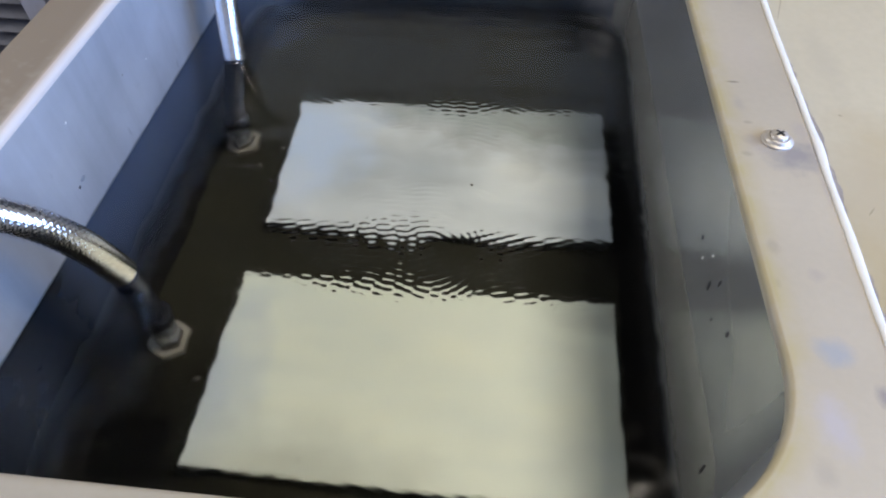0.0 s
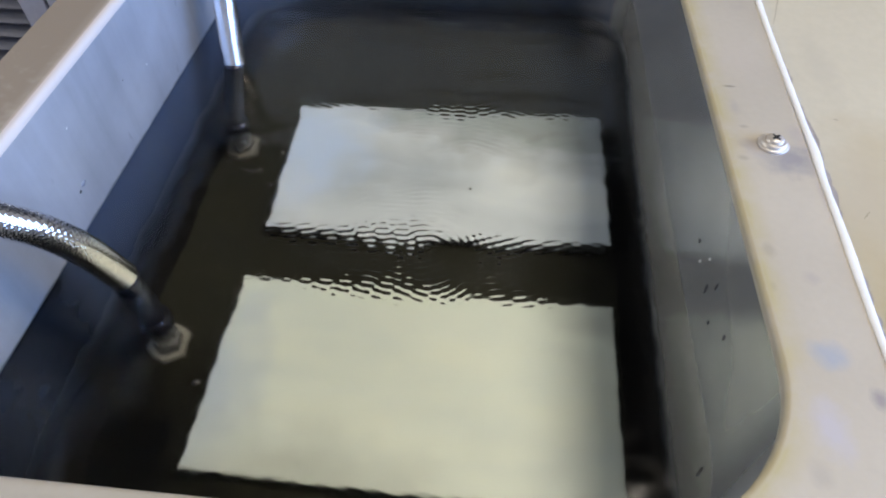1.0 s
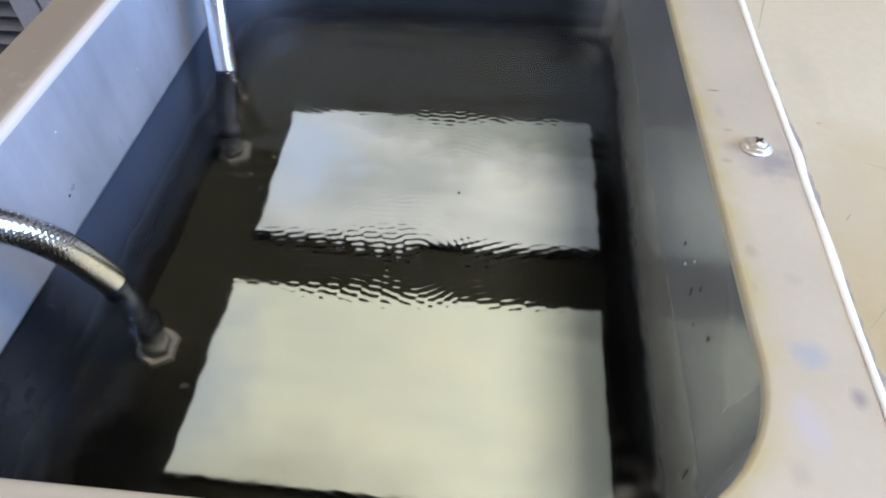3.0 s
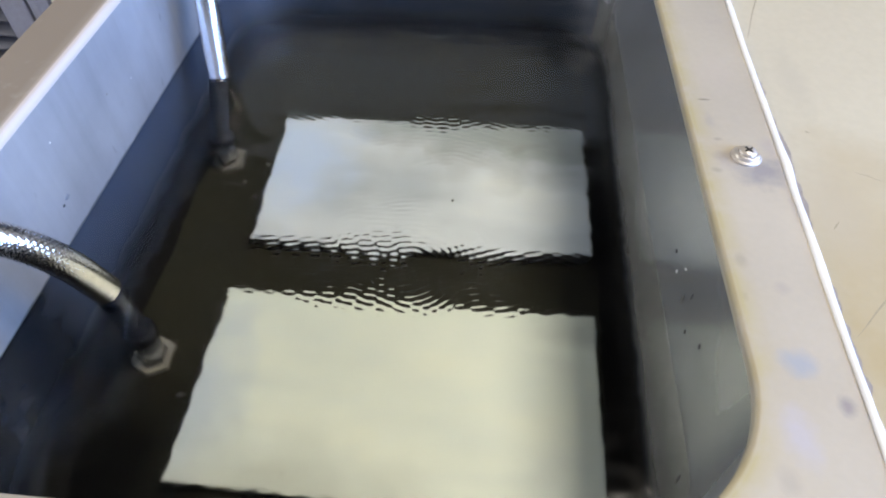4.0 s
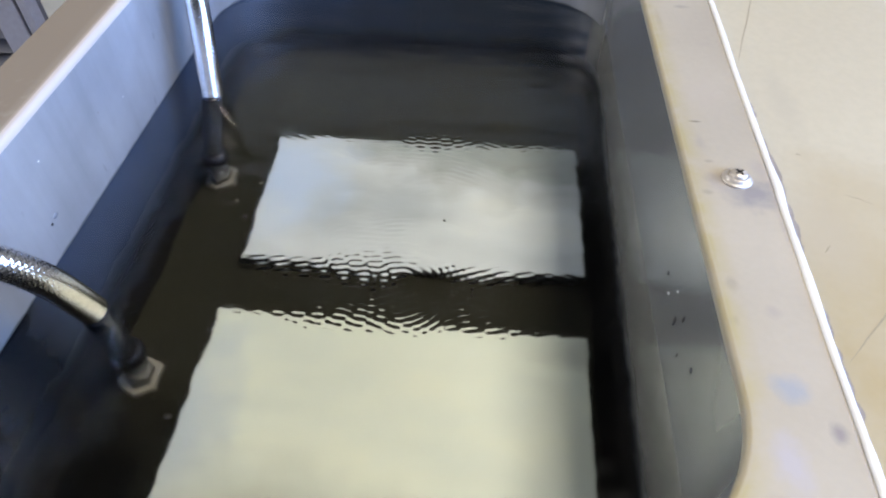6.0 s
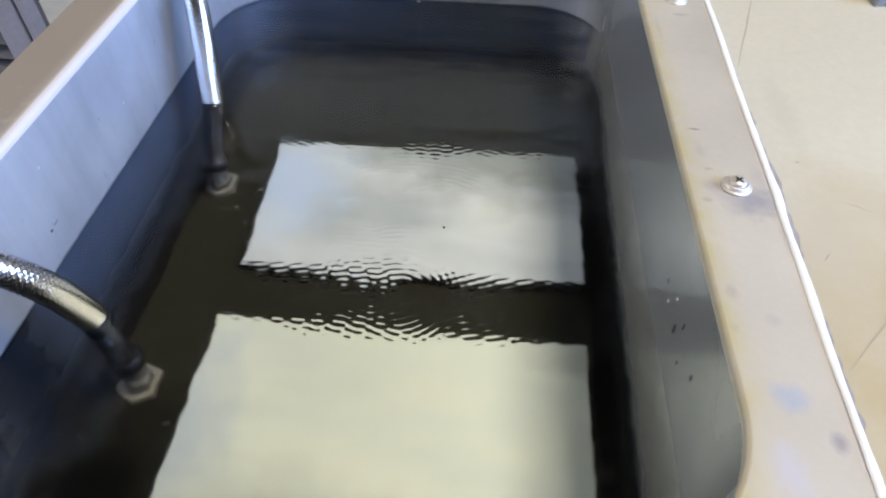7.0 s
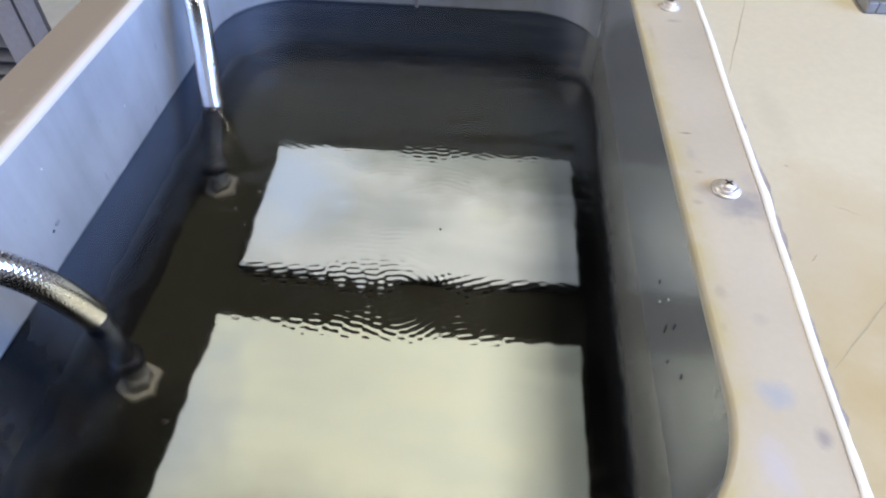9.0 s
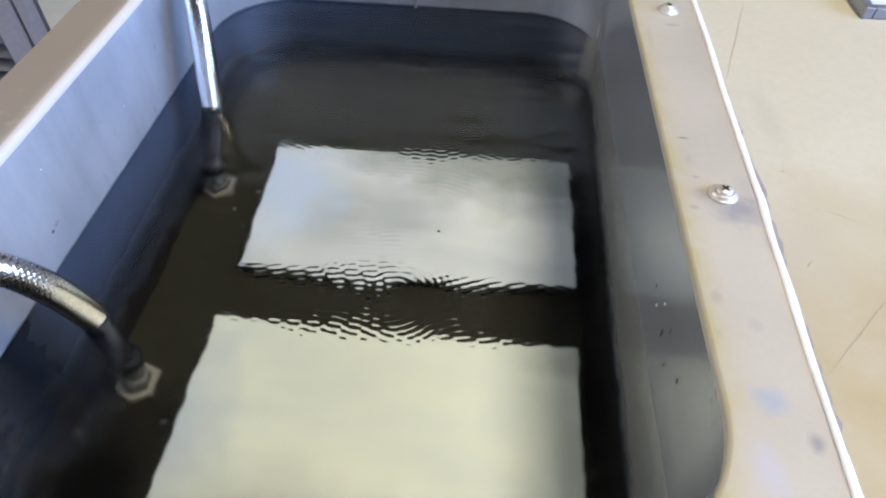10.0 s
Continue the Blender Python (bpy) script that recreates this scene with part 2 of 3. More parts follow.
# near-black stands in for steel mirroring dark surroundings; patches darken corner and gap
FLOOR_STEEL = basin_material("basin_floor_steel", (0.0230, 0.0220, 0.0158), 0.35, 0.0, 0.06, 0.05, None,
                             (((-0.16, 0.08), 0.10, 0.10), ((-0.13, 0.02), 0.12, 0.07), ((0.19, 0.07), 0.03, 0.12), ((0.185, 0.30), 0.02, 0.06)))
WATER_MAT = water_material()
BRAID = braid_material()
# painted patches: east wall's shade, bluish window reflection, weaker light at the front
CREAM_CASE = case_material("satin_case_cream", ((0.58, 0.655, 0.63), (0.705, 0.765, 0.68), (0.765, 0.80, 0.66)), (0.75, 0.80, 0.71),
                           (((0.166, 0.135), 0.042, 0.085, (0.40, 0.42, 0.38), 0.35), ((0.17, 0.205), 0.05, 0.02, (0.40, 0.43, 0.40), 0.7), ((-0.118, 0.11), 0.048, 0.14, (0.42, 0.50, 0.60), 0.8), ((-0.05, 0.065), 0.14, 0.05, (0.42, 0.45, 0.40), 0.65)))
# cooler copy of the plate: sky reflection and far fall-off put into colour
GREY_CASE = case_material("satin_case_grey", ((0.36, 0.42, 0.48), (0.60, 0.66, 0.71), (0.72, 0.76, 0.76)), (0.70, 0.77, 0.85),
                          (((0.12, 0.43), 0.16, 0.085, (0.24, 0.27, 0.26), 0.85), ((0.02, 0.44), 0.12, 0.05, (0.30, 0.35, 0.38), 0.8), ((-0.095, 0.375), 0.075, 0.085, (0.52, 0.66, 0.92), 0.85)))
CASE_SIDE = plain("case_side_steel", (0.10, 0.10, 0.10), 0.35, 0.8, 0.2, 60)
TUBE = plain("dark_tube_steel", (0.06, 0.06, 0.072), 0.22, 0.8, 0.2, 80)
FITTING = plain("fitting_steel", (0.10, 0.10, 0.10), 0.34, 0.85, 0.25, 90)
WASHER = plain("corroded_nut_steel", (0.20, 0.192, 0.17), 0.5, 0.3, 0.3, 90)
FERRULE = plain("ferrule_chrome", (0.60, 0.63, 0.70), 0.25, 0.85, 0.1, 90)
SCREW_STEEL = plain("nickel_screw", (0.68, 0.62, 0.55), 0.42, 0.5, 0.12, 200)
RECESS = plain("screw_recess_shade", (0.03, 0.028, 0.025), 0.7, 0.2, 0.2, 200)
BEAD = plain("white_sealant", (0.95, 0.95, 0.94), 0.35, 0.0, 0.04, 80, 0.15, 0.0004)
GRIME = plain("sealant_grime", (0.37, 0.32, 0.28), 0.9, 0.0, 0.25, 200, 0.08, 0.0003)
BENCH = bench_material()
SCRATCH = plain("worktop_scratch", (0.41, 0.35, 0.24), 0.7, 0.0, 0.2, 80)
TRAY_STEEL = plain("grey_tray_metal", (0.30, 0.31, 0.34), 0.35, 0.6, 0.12, 40)
TRAY_LINER = plain("pale_tray_liner", (0.78, 0.82, 0.90), 0.4, 0.0, 0.04, 30)
LOUVRE = plain("grey_louvre_paint", (0.34, 0.34, 0.41), 0.5, 0.1, 0.12, 30)
SLAT = plain("dark_slat_paint", (0.10, 0.10, 0.125), 0.5, 0.1, 0.15, 30)
PANEL = plain("cabinet_panel_steel", (0.42, 0.42, 0.43), 0.4, 0.6, 0.12, 12)
FLOOR_MAT = plain("cream_floor_paint", (0.88, 0.85, 0.76), 0.5, 0.0, 0.1, 6)
WALL_MAT = plain("dark_wall_paint", (0.07, 0.07, 0.075), 0.8, 0.0, 0.15, 4)
PALE_WALL = plain("pale_wall_paint", (0.62, 0.63, 0.64), 0.7, 0.0, 0.06, 4)
CEILING_MAT = plain("dark_added_ceiling", (0.02, 0.02, 0.02), 0.85, 0.0, 0.2, 4)
FRAME_MAT = plain("window_frame_paint", (0.6, 0.6, 0.58), 0.5, 0.0, 0.08, 10)
SMEAR = plain("grey_smear", (0.33, 0.35, 0.40), 0.5, 0.2, 0.25, 300)
SMUDGE = plain("dark_smudge", (0.06, 0.06, 0.065), 0.7, 0.0, 0.25, 300)
SPECK = plain("dark_speck", (0.015, 0.014, 0.012), 0.6, 0.0, 0.2, 300)
BUBBLE = plain("pale_grit", (0.32, 0.31, 0.28), 0.3, 0.0, 0.2, 300)

# ---- builders ----


def mesh_of(name, verts, faces, material, smooth=True):
    me = bpy.data.meshes.new(name)
    me.from_pydata(verts, [], faces)
    me.materials.append(material)
    if smooth:
        me.polygons.foreach_set("use_smooth", [True] * len(me.polygons))
    me.update()
    return me


def part(name, bm, material, parent, label="", smooth=False):
    """Links a bmesh as one mesh object under a thing or a part."""
    bmesh.ops.recalc_face_normals(bm, faces=bm.faces)
    me = bpy.data.meshes.new(name)
    bm.to_mesh(me)
    bm.free()
    me.materials.append(material)
    if smooth:
        me.polygons.foreach_set("use_smooth", [True] * len(me.polygons))
    ob = new(name, me)
    ob.parent = parent
    if label:
        ob["label"] = label
    return ob


def thing(name, label, category, group="", kind="", at=(0, 0, 0)):
    ob = tagged(new(name), label, category, group, kind)
    ob.location = at
    return ob


def box(x0, x1, y0, y1, z0, z1, bevel=0.0, bm=None, seg=2):
    made = bmesh.new()
    bmesh.ops.create_cube(made, size=1)
    for v in made.verts:
        v.co = Vector(((x0 + x1) / 2 + v.co.x * (x1 - x0), (y0 + y1) / 2 + v.co.y * (y1 - y0), (z0 + z1) / 2 + v.co.z * (z1 - z0)))
    if bevel:
        bmesh.ops.bevel(made, geom=list(made.edges), offset=bevel, segments=seg, affect="EDGES", profile=0.5)
    if bm is None:
        return made
    me = bpy.data.meshes.new("tmp")
    made.to_mesh(me)
    made.free()
    bm.from_mesh(me)
    bpy.data.meshes.remove(me)
    return bm


def lathe(profile, count=32, centre=(0, 0)):
    """A bmesh turned from (radius, height) pairs."""
    bm = bmesh.new()
    rings = []
    for r, z in profile:
        rings.append([bm.verts.new((centre[0] + r * math.cos(2 * math.pi * i / count), centre[1] + r * math.sin(2 * math.pi * i / count), z))
                      for i in range(count)] if r > 1e-6 else [bm.verts.new((centre[0], centre[1], z))])
    for a, b in zip(rings, rings[1:]):
        for i in range(count):
            j = (i + 1) % count
            if len(a) == 1 and len(b) > 1:
                bm.faces.new((a[0], b[i], b[j]))
            elif len(b) == 1 and len(a) > 1:
                bm.faces.new((a[i], a[j], b[0]))
            elif len(a) > 1:
                bm.faces.new((a[i], a[j], b[j], b[i]))
    return bm


def bow(x, y):
    """The east wall bulges slightly towards its near end."""
    return 0.0049 * max(0.0, 0.526 - y) if x > 0 else 0.0


def rounded(off, z, r=ROUND, seg=14):
    """Loop of the basin's outline, moved outwards by off, at height z."""
    rr = max(r + off, 0.0005)
    x, y0, y1 = HALF + off, -off, LONG + off
    pts = []
    for cx, cy, a0 in ((x - rr, y1 - rr, 0), (-x + rr, y1 - rr, 90), (-x + rr, y0 + rr, 180), (x - rr, y0 + rr, 270)):
        for i in range(seg + 1):
            a = radians(a0 + 90 * i / seg)
            px, py = cx + rr * math.cos(a), cy + rr * math.sin(a)
            pts.append((px + bow(px - 0.1, py), py, z))
    return pts


def lean(y):
    """The joint with the worktop runs slightly askew to the basin."""
    return 0.016 * (y - 0.205)


def square_loop(off, z, r, seg=14):
    """Loop with the same count of points, round the flange's outer edge; the west side is a little narrower."""
    x, y0, y1 = HALF + off, -off, LONG + off
    xw = -x + 0.0035
    pts = []
    for cx, cy, a0 in ((x - r, y1 - r, 0), (xw + r, y1 - r, 90), (xw + r, y0 + r, 180), (x - r, y0 + r, 270)):
        for i in range(seg + 1):
            a = radians(a0 + 90 * i / seg)
            px, py = cx + r * math.cos(a), cy + r * math.sin(a)
            pts.append((px + lean(py) if px > 0 else px, py, z))
    return pts


def skin(name, loops, material, parent, cap=False, label="", closed=False):
    verts = [p for lp in loops for p in lp]
    k = len(loops[0])
    faces = []
    pairs = list(zip(range(len(loops) - 1), range(1, len(loops))))
    if closed:
        pairs.append((len(loops) - 1, 0))
    for a, b in pairs:
        for i in range(k):
            j = (i + 1) % k
            faces.append((a * k + i, a * k + j, b * k + j, b * k + i))
    if cap:
        faces.append([(len(loops) - 1) * k + i for i in range(k)])
    ob = new(name, mesh_of(name, verts, faces, material))
    ob.parent = parent
    if label:
        ob["label"] = label
    return ob


def spline(points, count):
    """Even points along a smooth curve through the given ones."""
    p = [Vector(q) for q in points]
    p = [p[0] * 2 - p[1]] + p + [p[-1] * 2 - p[-2]]
    fine = []
    for i in range(1, len(p) - 2):
        a, b, c, d = p[i - 1], p[i], p[i + 1], p[i + 2]
        for s in range(60):
            t = s / 60
            fine.append(0.5 * ((2 * b) + (c - a) * t + (2 * a - 5 * b + 4 * c - d) * t * t + (3 * b - a - 3 * c + d) * t ** 3))
    fine.append(p[-2])
    run = [0.0]
    for a, b in zip(fine, fine[1:]):
        run.append(run[-1] + (b - a).length)
    out, k = [], 0
    for i in range(count):
        s = run[-1] * i / (count - 1)
        while k < len(run) - 2 and run[k + 1] < s:
            k += 1
        f = (s - run[k]) / max(run[k + 1] - run[k], 1e-9)
        out.append(fine[k].lerp(fine[k + 1], min(max(f, 0), 1)))
    return out, run[-1]


def tube(name, points, radius, material, parent, around=20, step=0.003, weave=0.0, label=""):
    """A pipe along a curve; with weave, its skin is a woven braid of two families of flat strands."""
    length = spline(points, 2)[1]
    count = max(4, int(length / step))
    path, length = spline(points, count)
    verts, faces = [], []
    side = Vector((0, 1, 0))
    turns = 16
    for i, c in enumerate(path):
        fwd = (path[min(i + 1, count - 1)] - path[max(i - 1, 0)]).normalized()
        side = (side - fwd * side.dot(fwd)).normalized()
        up = fwd.cross(side)
        for j in range(around):
            a = 2 * math.pi * j / around
            r = radius
            if weave:
                s = length * i / (count - 1) / radius * 1.05
                u, v = (a * turns + s * turns) / 2, (a * turns - s * turns) / 2
                over = math.sin(u) * math.sin(v)
                h1, h2 = abs(math.cos(u)) ** 0.6, abs(math.cos(v)) ** 0.6
                r += weave * (max(h1 * (1 + 0.6 * over), h2 * (1 - 0.6 * over)) - 0.9)
            verts.append(c + (side * math.cos(a) + up * math.sin(a)) * r)
    for i in range(count - 1):
        for j in range(around):
            k = (j + 1) % around
            faces.append((i * around + j, i * around + k, (i + 1) * around + k, (i + 1) * around + j))
    faces.append(list(range(around))[::-1])
    faces.append([(count - 1) * around + j for j in range(around)])
    me = mesh_of(name, verts, faces, material)
    uv = me.uv_layers.new(name="UVMap")
    for lp in me.loops:
        i, j = divmod(lp.vertex_index, around)
        uv.data[lp.index].uv = (j / around * 0.06, i / count * length)
    ob = new(name, me)
    ob.parent = parent
    if label:
        ob["label"] = label
    return ob


# ---- room: floor; unseen walls with windows and ceiling, added to shape the light ----
X0, X1, Y0, Y1, TOP = -2.4, 2.2, -2.4, 3.2, 2.5
fl = part("floor", box(X0 - 0.1, X1 + 0.1, Y0 - 0.1, Y1 + 0.1, GROUND - 0.1, GROUND), FLOOR_MAT, None)
tagged(fl, "cream-painted floor of the workshop", "floor", kind="structure")
# unseen ceiling, near black so that the water reflects little
ce = part("ceiling", box(X0 - 0.1, X1 + 0.1, Y0 - 0.1, Y1 + 0.1, TOP, TOP + 0.1), CEILING_MAT, None)
tagged(ce, "unseen dark ceiling, added to keep reflections dark", "ceiling", kind="structure")
# unseen pale walls bounce fill light into the tank; the north one stays dark
VY0, VY1, VZ0, VZ1 = -0.75, 1.35, 0.42, 1.62
bm = bmesh.new()
for d in ((Y0, VY0, GROUND, TOP), (VY1, Y1, GROUND, TOP), (VY0, VY1, GROUND, VZ0), (VY0, VY1, VZ1, TOP)):
    box(X0 - 0.1, X0, *d, bm=bm)
tagged(part("wall_west", bm, PALE_WALL, None), "unseen pale wall with a window opening, added to bounce light", "wall", kind="structure")
win3 = thing("window_3", "wide unseen daylight window, added with a painted frame", "window", kind="structure")
for d in ((VY0, VY0 + 0.05, VZ0, VZ1), (VY1 - 0.05, VY1, VZ0, VZ1), (VY0 + 0.05, VY1 - 0.05, VZ0, VZ0 + 0.05), (VY0 + 0.05, VY1 - 0.05, VZ1 - 0.05, VZ1)):
    part("window_frame", box(X0 - 0.08, X0 - 0.03, *d, 0.004), FRAME_MAT, win3)
for nm, dims in (("wall_south", (X0 - 0.1, X1 + 0.1, Y0 - 0.1, Y0)),):
    w = part(nm, box(*dims, GROUND, TOP), PALE_WALL, None)
    tagged(w, "unseen pale wall, added to bounce light", "wall", kind="structure")
WY0, WY1, WZ0, WZ1 = -1.5, 0.8, 0.02, 1.12
bm = bmesh.new()
for d in ((X1, X1 + 0.1, Y0, WY0, GROUND, TOP), (X1, X1 + 0.1, WY1, Y1, GROUND, TOP), (X1, X1 + 0.1, WY0, WY1, GROUND, WZ0), (X1, X1 + 0.1, WY0, WY1, WZ1, TOP)):
    box(*d, bm=bm)
tagged(part("wall_east", bm, PALE_WALL, None), "unseen pale wall with a window opening, added to bounce light", "wall", kind="structure")
NX0, NX1, NZ0, NZ1 = -1.78, 0.88, 1.36, 2.40
bm = bmesh.new()
for d in ((X0 - 0.1, NX0, GROUND, TOP), (NX1, X1 + 0.1, GROUND, TOP), (NX0, NX1, GROUND, NZ0), (NX0, NX1, NZ1, TOP)):
    box(d[0], d[1], Y1, Y1 + 0.1, d[2], d[3], bm=bm)
tagged(part("wall_north", bm, WALL_MAT, None), "unseen dark wall with a window opening, added to keep reflections dark", "wall", kind="structure")
win2 = thing("window_2", "wide unseen daylight window, added with a painted frame", "window", kind="structure")
for d in ((NX0, NX0 + 0.05, NZ0, NZ1), (NX1 - 0.05, NX1, NZ0, NZ1), (NX0 + 0.05, NX1 - 0.05, NZ0, NZ0 + 0.05), (NX0 + 0.05, NX1 - 0.05, NZ1 - 0.05, NZ1)):
    part("window_frame", box(d[0], d[1], Y1 + 0.03, Y1 + 0.08, d[2], d[3], 0.004), FRAME_MAT, win2)
win = thing("window_1", "wide unseen daylight window, added with a painted frame", "window", kind="structure")
for d in ((WY0, WY0 + 0.05, WZ0, WZ1), (WY1 - 0.05, WY1, WZ0, WZ1), (WY0 + 0.05, WY1 - 0.05, WZ0, WZ0 + 0.05), (WY0 + 0.05, WY1 - 0.05, WZ1 - 0.05, WZ1)):
    part("window_frame", box(X1 + 0.03, X1 + 0.08, *d, 0.004), FRAME_MAT, win)

# ---- tank: flange, basin ----
tank = thing("cleaning_tank", "stainless steel cleaning tank with a dull tan flange, filled with water", "tank")


def rolled(west, east):
    """Loop of the lip, more widely rolled along the west side than along the east."""
    out = []
    for a, b in zip(rounded(*west), rounded(*east)):
        out.append(Vector(b).lerp(Vector(a), min(1.0, max(0.0, 0.5 - b[0] * 5))))
    return out


def curl(r):
    return [(r - r * math.sin(radians(a)), -r + r * math.cos(radians(a))) for a in range(0, 91, 15)]


lip = [rolled(w, e) for w, e in zip(curl(0.0042), curl(0.0024))]
loops = [square_loop(FLANGE, -0.0045, 0.006), square_loop(FLANGE, -0.0008, 0.006), square_loop(FLANGE - 0.0008, 0.0, 0.006)]
loops += [square_loop(FLANGE - 0.0022, 0.0, 0.006)]
loops += [[Vector(a).lerp(Vector(b), f) for a, b in zip(square_loop(FLANGE - 0.0022, 0, 0.006), rounded(0.013, 0))] for f in (0.5, 1.0)]
loops += [rolled((0.0072, 0.0), (0.0056, 0.0)), rolled((0.0052, 0.0), (0.0036, 0.0))] + lip + [rounded(0.0, -0.0055)]
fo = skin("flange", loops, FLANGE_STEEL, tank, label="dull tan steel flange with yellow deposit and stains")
edge = fo.data.attributes.new("rim_edge", "FLOAT", "POINT")
k = len(loops[0])
strength = [0, 0, 0, 0, 0, 0.08, 0.6, 0.95] + [0.7] * len(lip) + [0.2]
# the deposit sits along the east and far sides only
edge.data.foreach_set("value", [strength[i // k] * min(1.0, max(0.0, 0.35 + p[0] * 4)) for i, p in enumerate(q for lp in loops for q in lp)])
fillet = [rounded(-BEND + BEND * math.cos(radians(a)), BASIN + BEND - BEND * math.sin(radians(a))) for a in range(0, 91, 10)]
# share of the painted highlight on the west lip
highlight = fo.data.attributes.new("lip_highlight", "FLOAT", "POINT")
highlight_steps = [0, 0, 0, 0, 0, 0, 0.1, 0.4] + [1.0] * len(lip) + [1.0]
highlight.data.foreach_set("value", [highlight_steps[i // k] * min(1.0, max(0.0, -p[0] * 8)) * min(1.0, max(0.0, p[1] * 15)) for i, p in enumerate(q for lp in loops for q in lp)])
skin("basin_wall", [rounded(0.0, z) for z in (-0.0055, -0.03, -0.06, WATER + 0.0008)], WALL_STEEL, tank, label="smooth grey steel basin wall with faint drip marks")
skin("wetted_wall", [rounded(0.0, z) for z in (WATER + 0.0008, -0.13, -0.17, BASIN + BEND)] + fillet[1:], WET_STEEL, tank, label="basin wall below the water, coloured dark for shade and dark reflections")
skin("basin_floor", [rounded(-BEND, BASIN), rounded(-BEND - 0.001, BASIN)], FLOOR_STEEL, tank, cap=True, label="basin floor, coloured near black for its dark reflections")

# ---- dried splashes, smudges and a painted glint on the basin wall ----


def wall_mark(side, y, z, wide, high, material, inset=0.0):
    bm = bmesh.new()
    bmesh.ops.create_icosphere(bm, subdivisions=2, radius=1)
    for v in bm.verts:
        rag = 1 + 0.35 * noise.noise(v.co * 1.7 + Vector((y * 90, z * 90, 0)))
        v.co = Vector((side * (HALF - inset + bow(side, y)) - side * 0.0001 + v.co.x * 0.0003, y + v.co.y * wide * rag, z + v.co.z * high * rag))
    part("splash_glint", bm, material, tank, smooth=True)


# the tall white mark in the far corner is a painted glint
for mark in ((-1, 0.227, -0.030, 0.0009, 0.0007, BEAD), (-1, 0.300, -0.045, 0.0007, 0.0006, BUBBLE), (-1, 0.335, -0.055, 0.0007, 0.0005, BEAD),
             (-1, 0.2155, -0.068, 0.0030, 0.0018, SMEAR), (-1, 0.209, -0.070, 0.0014, 0.0010, SMUDGE),
             (1, 0.181, -0.061, 0.0009, 0.0010, BEAD), (1, 0.171, -0.047, 0.0008, 0.0009, BEAD), (1, 0.160, -0.060, 0.0014, 0.0042, SMUDGE),
             (1, 0.121, -0.050, 0.0012, 0.0024, SMUDGE), (1, 0.192, -0.055, 0.0013, 0.0018, SMUDGE), (1, 0.151, -0.046, 0.0009, 0.0030, SMUDGE),
             (1, 0.141, -0.066, 0.0007, 0.0020, SMUDGE), (1, 0.551, -0.082, 0.0011, 0.0085, BEAD, 0.0043), (1, 0.075, -0.124, 0.0014, 0.010, SMUDGE)):
    wall_mark(*mark)

# ---- the casing under the flange ----
casing = thing("tank_casing", "grey sheet steel casing that carries the tank", "casing")
for d in ((-0.243, -0.239, -0.044, LONG + 0.044), (0.240, 0.244, -0.044, LONG + 0.044), (-0.239, 0.240, -0.044, -0.040), (-0.239, 0.240, LONG + 0.040, LONG + 0.044)):
    part("side_panel", box(*d, GROUND, -0.005), PANEL, casing)

# ---- water ----


def ripple(x, y):
    """Height of the water: a band of fine crossing ripples down the middle, long lazy swells towards the far end."""
    mid = math.exp(-((x - 0.035) / 0.075) ** 2) * (0.12 + 1.0 * math.exp(-((y - 0.19) / 0.05) ** 2) + 0.32 * math.exp(-((y - 0.352) / 0.014) ** 2))
    w = 0.0
    for k, a, p in ((1250, 68, 0.3), (1180, 114, 1.7), (1330, 92, 2.6)):
        ca, sa = math.cos(radians(a)), math.sin(radians(a))
        packet = max(0.0, 0.5 + 1.5 * noise.noise((x * 26 + k, y * 34, p)))
        w += packet * math.sin(k * (x * ca + y * sa) + p + 3.0 * noise.noise((x * 9, y * 9, k)))
    d = math.hypot(x - 0.035, y - 0.195)
    fan = max(0.0, 0.35 + 1.6 * noise.noise((x * 30, y * 30, 11.0))) * min(1.0, d / 0.02)
    w = 0.75 * w + 1.0 * fan * math.sin(1300 * d + 6.0 * noise.noise((x * 13, y * 15, 3.0)))
    h = 0.00037 * mid * w
    far = 0.35 + 1.1 / (1 + math.exp(-(y - 0.42) / 0.05))
    h += (0.00008 + 0.00085 * (far - 0.35)) * noise.noise((x * 14, y * 45, 0.7))
    h += 0.00022 * (far - 0.35) * noise.noise((x * 30, y * 150, 2.2))
    h += 0.00062 * noise.noise((x * 38, y * 50, 5.0)) * (0.5 + 0.3 * far)
    h += 0.00020 * noise.noise((x * 80, y * 95, 8.0)) * (1.35 - 0.75 * far)
    return h


def inside(x, y, off):
    ax = abs(x) - (HALF - ROUND)
    ay = abs(y - LONG / 2) - (LONG / 2 - ROUND)
    if ax > 0 and ay > 0:
        return math.hypot(ax, ay) < ROUND + off
    return ax < ROUND + off and ay < ROUND + off


STEP = 0.001
nx, ny = int(0.411 / STEP), int(0.609 / STEP)
index, verts, faces = {}, [], []
for j in range(ny + 1):
    y = -0.003 + j * STEP
    for i in range(nx + 1):
        x = -0.2045 + i * STEP
        if inside(x - bow(x - 0.1, y), y, 0.0022):
            index[i, j] = len(verts)
            verts.append((x, y, WATER + ripple(x, y)))
for (i, j), a in index.items():
    q = [index.get(c) for c in ((i + 1, j), (i + 1, j + 1), (i, j + 1))]
    if None not in q:
        faces.append((a, *q))
water = new("water", mesh_of("water", verts, faces, WATER_MAT))
tagged(water, "clear rippled water standing in the steel basin", "water", kind="structure")
water.visible_shadow = False

# ---- transducers: flat cases on the basin floor, each with a braided hose ----


